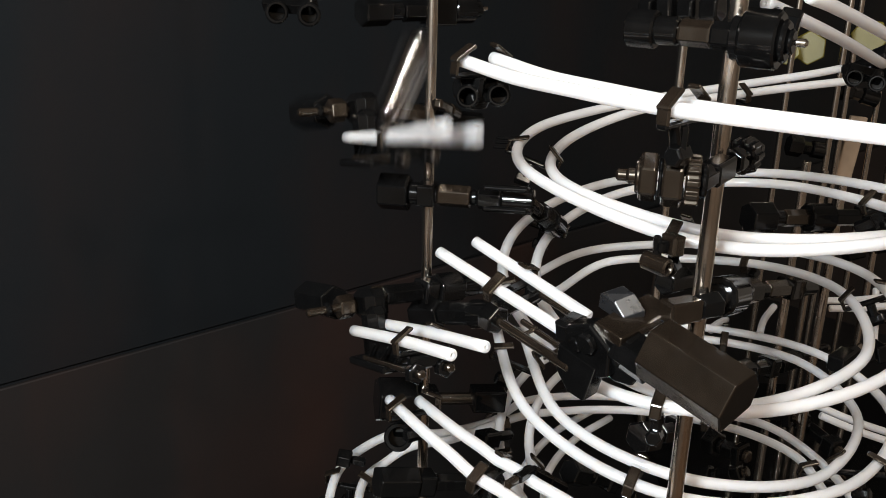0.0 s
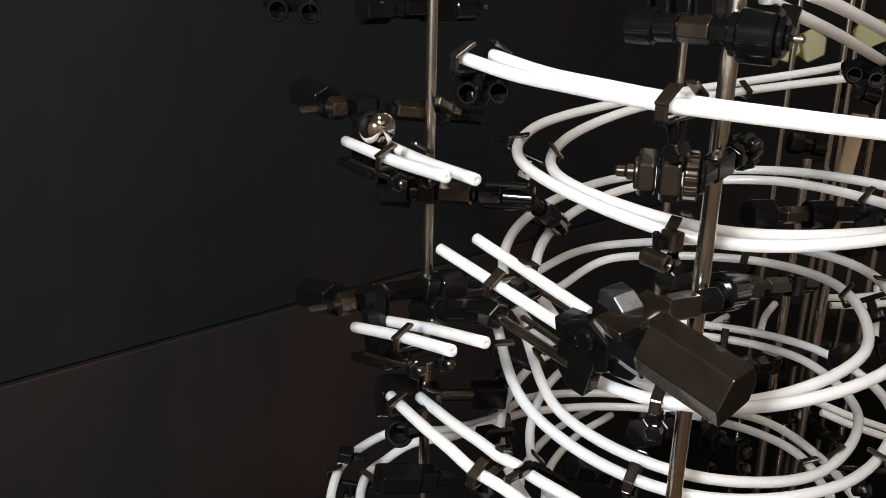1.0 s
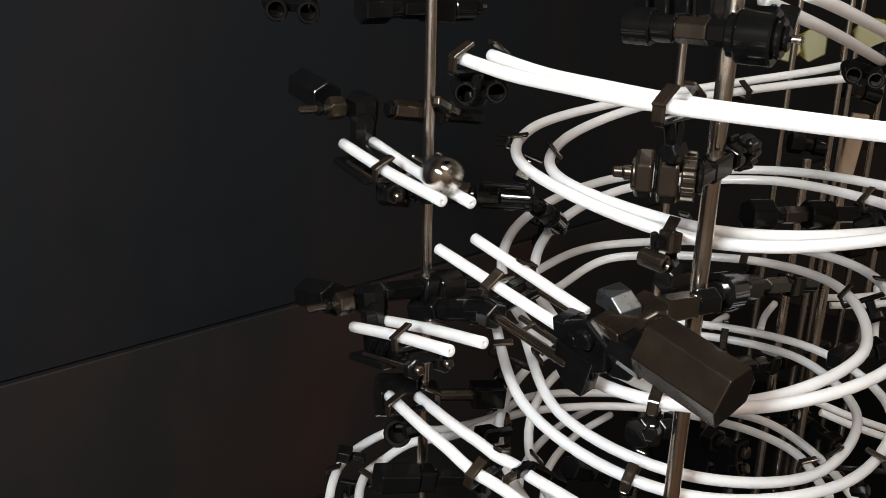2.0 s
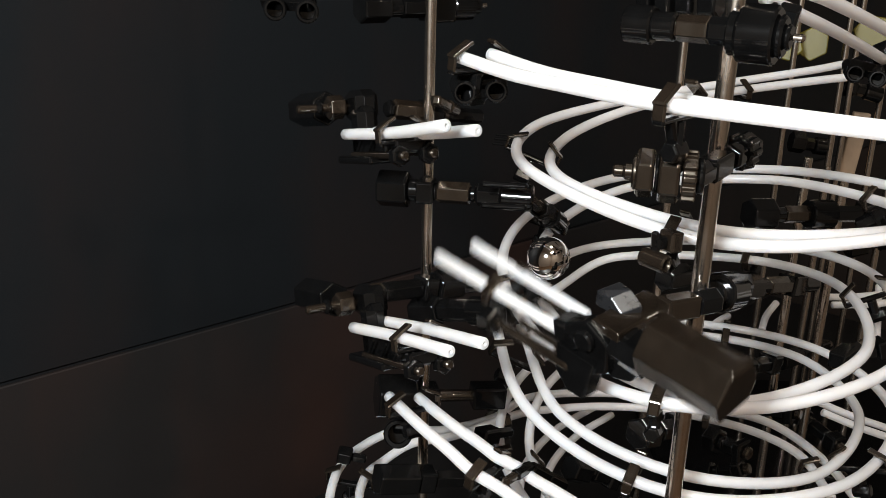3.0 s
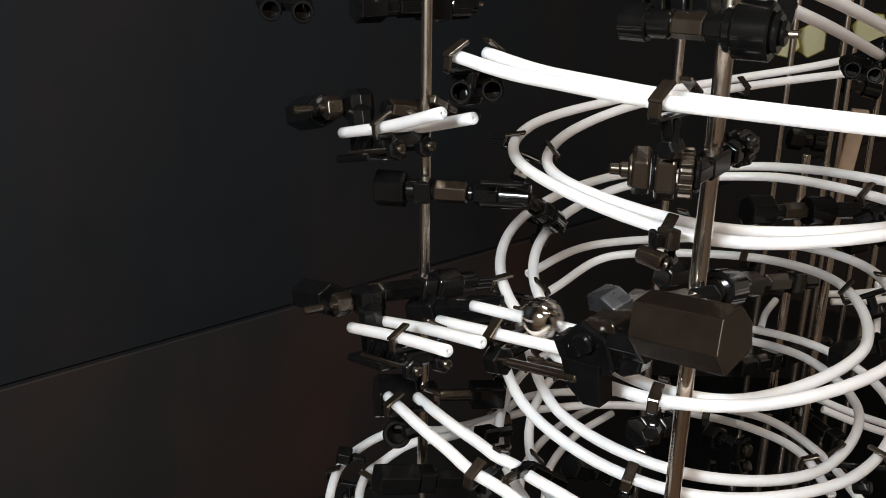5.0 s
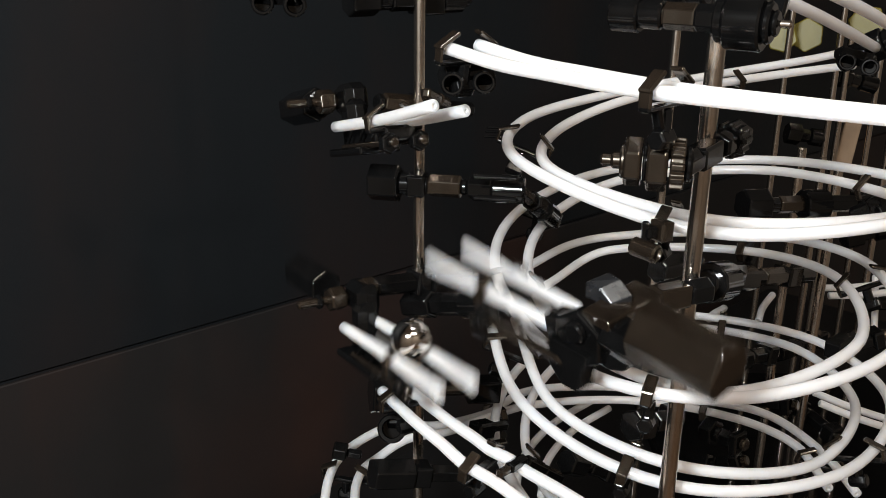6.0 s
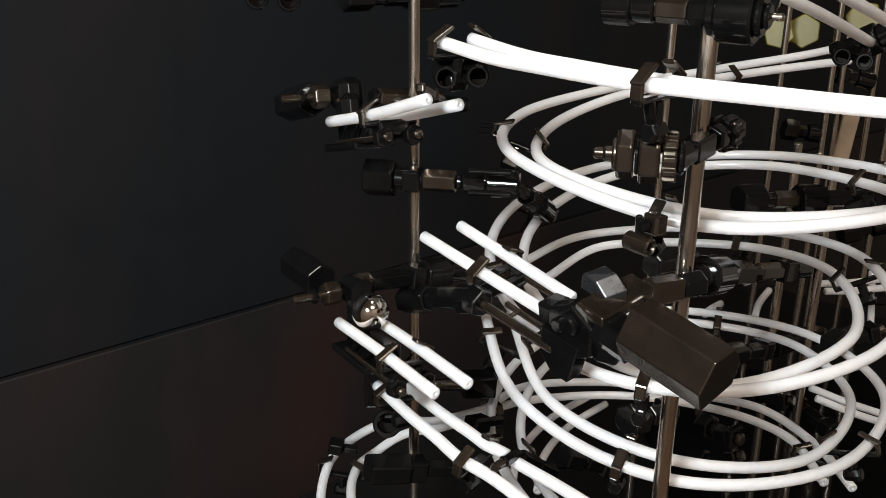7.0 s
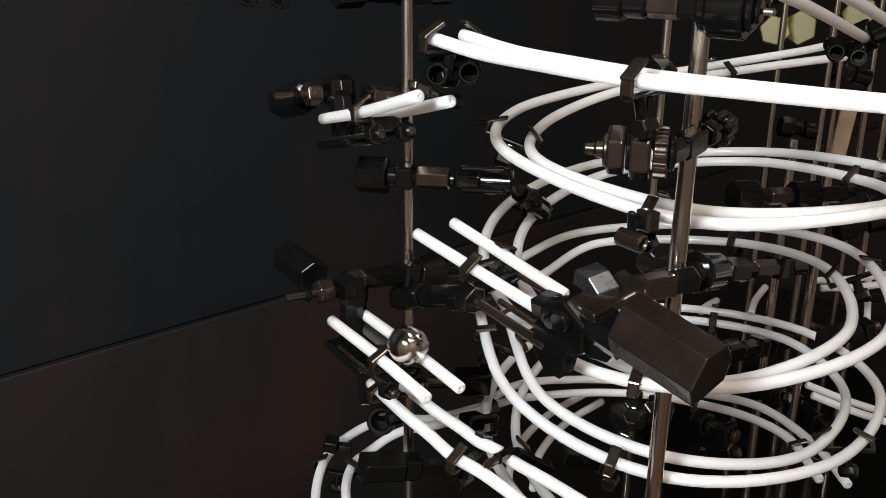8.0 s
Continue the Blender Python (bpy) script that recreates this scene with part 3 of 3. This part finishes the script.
# arms carrying the side swings
bracket((-0.0264, 0.4123, 0.4291), (0.0159, 0.4424, 0.4214), [(0, .06, .0038, 6, "collar", K), (.06, .36, .0044, 6, "arm", KB), (.36, .55, .0050, 4, "clamp", K), (.55, .62, .0040, 12, "collar", KB), (.62, 1, .0034, 6, "tail", K)])
bracket((-0.0048, 0.3996, 0.4355), (0.0036, 0.4233, 0.4274), [(0, .6, .0022, 4, "link", KB), (.6, 1, .0030, 12, "nut", KB)])
sockets([(0.0059, 0.3286, 0.4498), (0.0171, 0.3358, 0.4495)], (0, 0, 0.5), 0.0041, 0.016)
bracket((-0.0307, 0.3836, 0.3537), (0.0156, 0.4280, 0.3448), [(0, .10, .0048, 6, "collar", KB), (.10, .45, .0046, 6, "arm", K), (.45, .58, .0052, 4, "clamp", K), (.58, .82, .0076, 6, "knob", K), (.82, 1, .0050, 12, "tail", K)])
bracket((-0.0118, 0.4096, 0.3367), (0.0298, 0.3773, 0.3505), [(0, .3, .0064, 6, "clamp", K), (.3, .62, .0052, 6, "arm", K), (.62, 1, .0066, 12, "nut", K)])
# brackets by the lower rail
bracket((-0.0290, 0.4107, 0.2917), (0.0359, 0.4251, 0.2873), [(0, .28, .0112, 6, "knob", K), (.28, .45, .0056, 4, "clamp", K), (.45, .72, .0030, 12, "arm", KB), (.7, .95, .0056, 4, "block", K)])
sockets([(-0.0170, 0.3785, 0.2895)], (0, 0, 0.5), 0.0064, 0.016)
bracket((-0.0274, 0.3941, 0.2565), (0.0220, 0.4122, 0.2478), [(0, .38, .0080, 6, "knob", K), (.38, .55, .0054, 4, "clamp", K), (.55, 1, .0046, 6, "arm", K)])
bracket((-0.0500, 0.4329, 0.2467), (-0.0354, 0.4322, 0.2444), [(0, .5, .0050, 6, "nut", K), (.5, 1, .0026, 6, "arm", K)])
bracket((0.0199, 0.3918, 0.2819), (0.0357, 0.4106, 0.2751), [(0, .5, .0040, 4, "clasp", K), (.5, 1, .0026, 6, "arm", K)])
bracket((0.0418, 0.3700, 0.2795), (0.0597, 0.3853, 0.2621), [(0, .5, .0034, 6, "nut", K), (.5, 1, .0030, 6, "arm", K)])
bracket((0.0262, 0.3110, 0.3085), (0.0368, 0.3265, 0.3064), [(0, .4, .0017, 4, "clasp", KB), (.4, 1, .0024, 6, "nut", K)])
# arm and knobs of the cup swing
bracket((0.0745, 0.2985, 0.3842), (0.0950, 0.3085, 0.3845), [(0, .60, .0040, 4, "arm", KB), (.58, 1, .0048, 6, "clamp", K)])
bracket((0.0990, 0.3267, 0.3800), (0.1213, 0.3603, 0.3705), [(0, .14, .0052, 12, "collar", K), (.10, .60, .0078, 12, "drum", K), (.60, .76, .0058, 12, "collar", K), (.76, 1, .0046, 6, "nut", K)])
bracket((0.0929, 0.3774, 0.3671), (0.1160, 0.3978, 0.3650), [(0, .5, .0056, 6, "nut", K), (.5, 1, .0040, 6, "arm", K)])
bracket((0.1609, 0.4896, 0.3240), (0.2335, 0.5663, 0.3011), [(0, .22, .0078, 6, "knob", K), (.22, .34, .0050, 12, "collar", K), (.34, .62, .0056, 6, "arm", KB), (.62, .78, .0062, 4, "clamp", K), (.78, 1, .0055, 12, "nut", K)])
# brackets behind the upper turns
bracket((0.1594, 0.4827, 0.3675), (0.2380, 0.5029, 0.3650), [(0, .18, .0086, 6, "knob", K), (.18, .26, .0045, 12, "collar", K), (.26, .44, .0048, 6, "arm", KB), (.44, .62, .0080, 12, "knob", K), (.62, .84, .0046, 6, "arm", K), (.84, 1, .0060, 4, "fork", K)])
bracket((0.1962, 0.4758, 0.4436), (0.2168, 0.4595, 0.4580), [(0, .16, .0062, 12, "nut", K), (.16, .5, .0052, 6, "arm", K), (.5, .75, .0075, 6, "knob", K), (.75, 1, .0060, 12, "nut", K)])
sockets([(0.1940, 0.4605, 0.4450), (0.2026, 0.4548, 0.4434)], (0, 0, 0.5), 0.0042, 0.012)
bracket((0.2173, 0.4814, 0.3637), (0.2338, 0.4659, 0.3807), [(0, .4, .0040, 6, "arm", K), (.4, 1, .0070, 6, "nut", K)])
# brackets low on the rods, over the base
for p0, p1 in (((0.0843, 0.3572, 0.3049), (0.1095, 0.3764, 0.2993)), ((0.1481, 0.4643, 0.2461), (0.1649, 0.4439, 0.2481)), ((0.1608, 0.4758, 0.2816), (0.1995, 0.5142, 0.2703)), ((0.1969, 0.5420, 0.2264), (0.2214, 0.5226, 0.2315)),
               ((0.2285, 0.5053, 0.2754), (0.2607, 0.5087, 0.2857)), ((0.0733, 0.4583, 0.2277), (0.1070, 0.4830, 0.2067)), ((0.1663, 0.5285, 0.1849), (0.1915, 0.5122, 0.1996)),
               ((0.2439, 0.5964, 0.1998), (0.2667, 0.5516, 0.1912)), ((0.2351, 0.6060, 0.2293), (0.2862, 0.6469, 0.2258))):
    bracket(p0, p1, [(0, .3, .0072, 6, "knob", K), (.3, .42, .0042, 12, "collar", K), (.42, .7, .0048, 6, "arm", K), (.7, .88, .0056, 4, "clamp", K), (.88, 1, .0034, 12, "nut", KB)])
bracket((0.2083, 0.4594, 0.2958), (0.2304, 0.4811, 0.2980), [(0, .5, .0046, 4, "clasp", K), (.5, .8, .0034, 6, "nut", K), (.8, 1, .0020, 12, "pin", S)])
bracket((0.2945, 0.6172, 0.2638), (0.3121, 0.6169, 0.2628), [(0, .5, .0040, 4, "clasp", K), (.5, 1, .0046, 6, "nut", K)])
# the tower behind
for p0, p1 in (((0.3544, 0.8672, 0.3860), (0.3903, 0.8644, 0.3774)), ((0.2958, 0.8114, 0.3438), (0.3299, 0.8100, 0.3393)), ((0.2521, 0.8235, 0.4456), (0.2851, 0.8253, 0.4511)), ((0.3133, 0.7070, 0.2813), (0.3524, 0.7101, 0.2908))):
    bracket(p0, p1, [(0, .35, .0090, 6, "knob", K), (.35, .6, .0055, 6, "arm", K), (.6, 1, .0075, 12, "drum", K)])


def yellow_knob(p, r, turn):
    bm = bmesh.new()
    p = Vector(p)
    d = (Vector((0, 0, 0.5)) - p).normalized()
    prism(bm, p - d * 0.007, p + d * 0.007, r, 6, 0.001, turn=turn)
    ob = new("yellow_knob", mesh_of("yellow_knob", bm, M_YELLOW))
    return tagged(ob, "dull yellow plastic hexagonal knob on a rear rod", "knob", "yellow knobs")


yellow_knob((0.2835, 0.8159, 0.4230), 0.0125, 0.2)
yellow_knob((0.3153, 0.8476, 0.4228), 0.0145, 0.5)
yellow_knob((0.3676, 0.8512, 0.4337), 0.0155, 0.1)
bm = bmesh.new()
block(bm, (0.3843, 0.8904, 0.3279), (0.016, 0.006, 0.06), pose(0, 0, 0, 0, 6, 0), 0.001)
tagged(new("wooden_upright", mesh_of("wooden_upright", bm, M_TAN)), "pale tan wooden strip standing behind the rods", "strip")


def base_plate(x, y, w, d):
    ob = thing("base_plate", "black plastic base plate on the table top", "base plate", "base plates")
    bm = bmesh.new()
    block(bm, (x, y, 0.0565), (w, d, 0.013), c=0.002)
    part("plate", bm, K, ob)
    return ob


base_plate(0.09, 0.40, 0.26, 0.26)
base_plate(0.33, 0.80, 0.26, 0.26)
base_plate(0.245, 0.605, 0.12, 0.13)


def motions():
    walk(ball, [
        (-0.0333, pose(-0.0069, 0.3290, 0.4787)),
        (0.00, pose(-0.0172, 0.3570, 0.4511)),
        (0.0333, pose(-0.0268, 0.3840, 0.4250)),
        (0.10, pose(-0.0275, 0.3862, 0.4232)),
        (0.20, pose(-0.0278, 0.3867, 0.4232)),
        (0.30, pose(-0.0249, 0.3817, 0.4296)),
        (0.40, pose(-0.0257, 0.3831, 0.4320)),
        (0.50, pose(-0.0258, 0.3832, 0.4328)),
        (0.60, pose(-0.0258, 0.3833, 0.4286)),
        (0.70, pose(-0.0280, 0.3869, 0.4258)),
        (0.80, pose(-0.0298, 0.3901, 0.4231)),
        (1.00, pose(-0.0292, 0.3890, 0.4252)),
        (1.20, pose(-0.0271, 0.3856, 0.4221)),
        (1.40, pose(-0.0243, 0.3807, 0.4215)),
        (1.50, pose(-0.0215, 0.3761, 0.4210)),
        (1.60, pose(-0.0189, 0.3717, 0.4206)),
        (1.70, pose(-0.0154, 0.3658, 0.4200)),
        (1.90, pose(-0.0064, 0.3507, 0.4185)),
        (2.10, pose(0.0036, 0.3340, 0.4169)),
        (2.20, pose(0.0085, 0.3258, 0.4161)),
        (2.30, pose(0.0158, 0.3263, 0.4085)),
        (2.40, pose(0.0232, 0.3380, 0.3956)),
        (2.50, pose(0.0305, 0.3464, 0.3887)),
        (2.65, pose(0.0351, 0.3271, 0.3930)),
        (2.80, pose(0.0374, 0.3269, 0.3918)),
        (2.90, pose(0.0383, 0.3270, 0.3916)),
        (3.40, pose(0.0387, 0.3272, 0.3915)),
        (3.50, pose(0.0397, 0.3269, 0.3905)),
        (3.60, pose(0.0433, 0.3257, 0.3866)),
        (3.70, pose(0.0454, 0.3227, 0.3773)),
        (3.80, pose(0.0473, 0.3219, 0.3746)),
        (4.00, pose(0.0472, 0.3223, 0.3756)),
        (4.20, pose(0.0482, 0.3225, 0.3763)),
        (4.40, pose(0.0478, 0.3216, 0.3738)),
        (4.50, pose(0.0478, 0.3219, 0.3748)),
        (4.60, pose(0.0468, 0.3219, 0.3745)),
        (4.70, pose(0.0454, 0.3215, 0.3732)),
        (4.90, pose(0.0418, 0.3279, 0.3671)),
        (5.10, pose(0.0354, 0.3350, 0.3659)),
        (5.30, pose(0.0259, 0.3455, 0.3641)),
        (5.50, pose(0.0136, 0.3590, 0.3617)),
        (5.60, pose(0.0071, 0.3662, 0.3605)),
        (5.70, pose(0.0037, 0.3279, 0.3736)),
        (5.80, pose(0.0010, 0.3221, 0.3716)),
        (5.90, pose(-0.0033, 0.3326, 0.3561)),
        (6.00, pose(-0.0076, 0.3394, 0.3506)),
        (6.10, pose(-0.0116, 0.3458, 0.3477)),
        (6.20, pose(-0.0167, 0.3537, 0.3528)),
        (6.30, pose(-0.0192, 0.3578, 0.3557)),
        (6.40, pose(-0.0217, 0.3616, 0.3529)),
        (6.50, pose(-0.0247, 0.3664, 0.3504)),
        (6.60, pose(-0.0256, 0.3678, 0.3487)),
        (6.80, pose(-0.0246, 0.3664, 0.3498)),
        (7.00, pose(-0.0231, 0.3639, 0.3489)),
        (7.20, pose(-0.0211, 0.3607, 0.3480)),
        (7.40, pose(-0.0188, 0.3571, 0.3478)),
        (7.60, pose(-0.0150, 0.3512, 0.3476)),
        (7.80, pose(-0.0095, 0.3423, 0.3473)),
        (8.00, pose(-0.0037, 0.3333, 0.3470)),
    ])
    walk(swing_a, [
        (-0.0333, pose(-0.0446, 0.4162, 0.4285, 0, -14.5, -59.2)),
        (0.00, pose(-0.0446, 0.4162, 0.4285, 0, -11.4, -59.2)),
        (0.0333, pose(-0.0446, 0.4162, 0.4285, 0, -6.5, -59.2)),
        (0.05, pose(-0.0446, 0.4162, 0.4285, 0, -5.1, -59.2)),
        (0.10, pose(-0.0446, 0.4162, 0.4285, 0, 2.8, -59.2)),
        (0.15, pose(-0.0446, 0.4162, 0.4285, 0, 5.0, -59.2)),
        (0.20, pose(-0.0446, 0.4162, 0.4285, 0, 2.8, -59.2)),
        (0.30, pose(-0.0446, 0.4162, 0.4285, 0, -6.8, -59.2)),
        (0.40, pose(-0.0446, 0.4162, 0.4285, 0, -10.7, -59.2)),
        (0.50, pose(-0.0446, 0.4162, 0.4285, 0, -11.8, -59.2)),
        (0.60, pose(-0.0446, 0.4162, 0.4285, 0, -5.6, -59.2)),
        (0.70, pose(-0.0446, 0.4162, 0.4285, 0, -1.5, -59.2)),
        (0.80, pose(-0.0446, 0.4162, 0.4285, 0, 3.3, -59.2)),
        (0.90, pose(-0.0446, 0.4162, 0.4285, 0, 0.3, -59.2)),
        (1.00, pose(-0.0446, 0.4162, 0.4285, 0, -0.6, -59.2)),
        (1.10, pose(-0.0446, 0.4162, 0.4285, 0, 3.3, -59.2)),
        (1.20, pose(-0.0446, 0.4162, 0.4285, 0, 4.6, -59.2)),
        (1.50, pose(-0.0446, 0.4162, 0.4285, 0, 4.8, -59.2)),
        (2.30, pose(-0.0446, 0.4162, 0.4285, 0, 4.8, -59.2)),
        (2.50, pose(-0.0446, 0.4162, 0.4285, 0, -7.3, -59.2)),
        (2.60, pose(-0.0446, 0.4162, 0.4285, 0, -14.6, -59.2)),
        (2.80, pose(-0.0446, 0.4162, 0.4285, 0, -12.4, -59.2)),
        (3.00, pose(-0.0446, 0.4162, 0.4285, 0, -11.2, -59.2)),
        (3.50, pose(-0.0446, 0.4162, 0.4285, 0, -10.7, -59.2)),
        (3.80, pose(-0.0446, 0.4162, 0.4285, 0, -12.4, -59.2)),
        (4.00, pose(-0.0446, 0.4162, 0.4285, 0, -13.5, -59.2)),
        (8.00, pose(-0.0446, 0.4162, 0.4285, 0, -13.5, -59.2)),
    ])
    cup = [(0.00, -12.3), (2.60, -12.3), (2.70, -12.0)]
    for k in range(7):  # it trembles under the waiting ball
        t = 2.8 + k / 10
        cup += [(t - 1 / 30, -12.8), (t, -10.2), (t + 1 / 30, -7.6)]
    cup += [(3.4667, -12.0), (3.50, -8.0), (3.5333, -4.0), (3.60, -3.4), (3.70, 0.2), (3.7667, 1.0), (3.80, 3.0), (3.8333, 5.0),
            (3.8667, 3.0), (3.90, 0.0), (3.9333, -2.5), (3.9667, -1.5), (4.00, -4.0), (4.0333, -6.2), (4.10, -6.5), (4.20, -5.2), (4.2667, -1.2), (4.30, 1.0),
            (4.3333, 3.2), (4.3667, 2.0), (4.40, 4.5), (4.4333, 7.0), (4.4667, 5.6), (4.50, 6.5), (4.5333, 7.3), (4.60, 7.3), (5.60, 7.3), (5.7667, 5.4),
            (5.80, 4.0), (5.8333, 2.6), (5.8667, 0.8), (5.90, -1.5), (5.9333, -3.5), (5.9667, -2.0), (6.00, -7.2), (6.0333, -12.4), (6.10, -13.4), (6.20, -12.3), (8.00, -12.3)]
    walk(swing_b, [(t, pose(0.0579, 0.2973, 0.3755, -10, tip, 132.2)) for t, tip in cup])
    walk(swing_c, [
        (0.00, pose(-0.0375, 0.3852, 0.3493, 0, -14.0, -57.7)),
        (5.70, pose(-0.0375, 0.3852, 0.3493, 0, -14.0, -57.7)),
        (5.80, pose(-0.0375, 0.3852, 0.3493, 0, -12.9, -57.7)),
        (5.8667, pose(-0.0375, 0.3852, 0.3493, 0, -9.2, -57.7)),
        (5.90, pose(-0.0375, 0.3852, 0.3493, 0, -6.6, -57.7)),
        (5.9333, pose(-0.0375, 0.3852, 0.3493, 0, -4.0, -57.7)),
        (5.9667, pose(-0.0375, 0.3852, 0.3493, 0, -6.2, -57.7)),
        (6.00, pose(-0.0375, 0.3852, 0.3493, 0, -1.9, -57.7)),
        (6.0333, pose(-0.0375, 0.3852, 0.3493, 0, 2.4, -57.7)),
        (6.10, pose(-0.0375, 0.3852, 0.3493, 0, 1.3, -57.7)),
        (6.20, pose(-0.0375, 0.3852, 0.3493, 0, -6.1, -57.7)),
        (6.30, pose(-0.0375, 0.3852, 0.3493, 0, -11.9, -57.7)),
        (6.40, pose(-0.0375, 0.3852, 0.3493, 0, -8.2, -57.7)),
        (6.4667, pose(-0.0375, 0.3852, 0.3493, 0, -6.4, -57.7)),
        (6.50, pose(-0.0375, 0.3852, 0.3493, 0, -4.0, -57.7)),
        (6.5333, pose(-0.0375, 0.3852, 0.3493, 0, -1.6, -57.7)),
        (6.60, pose(-0.0375, 0.3852, 0.3493, 0, 0.2, -57.7)),
        (6.70, pose(-0.0375, 0.3852, 0.3493, 0, -1.4, -57.7)),
        (6.80, pose(-0.0375, 0.3852, 0.3493, 0, -2.4, -57.7)),
        (7.00, pose(-0.0375, 0.3852, 0.3493, 0, -0.3, -57.7)),
        (7.20, pose(-0.0375, 0.3852, 0.3493, 0, 1.5, -57.7)),
        (7.50, pose(-0.0375, 0.3852, 0.3493, 0, 1.7, -57.7)),
        (8.00, pose(-0.0375, 0.3852, 0.3493, 0, 1.7, -57.7)),
    ])


motions()
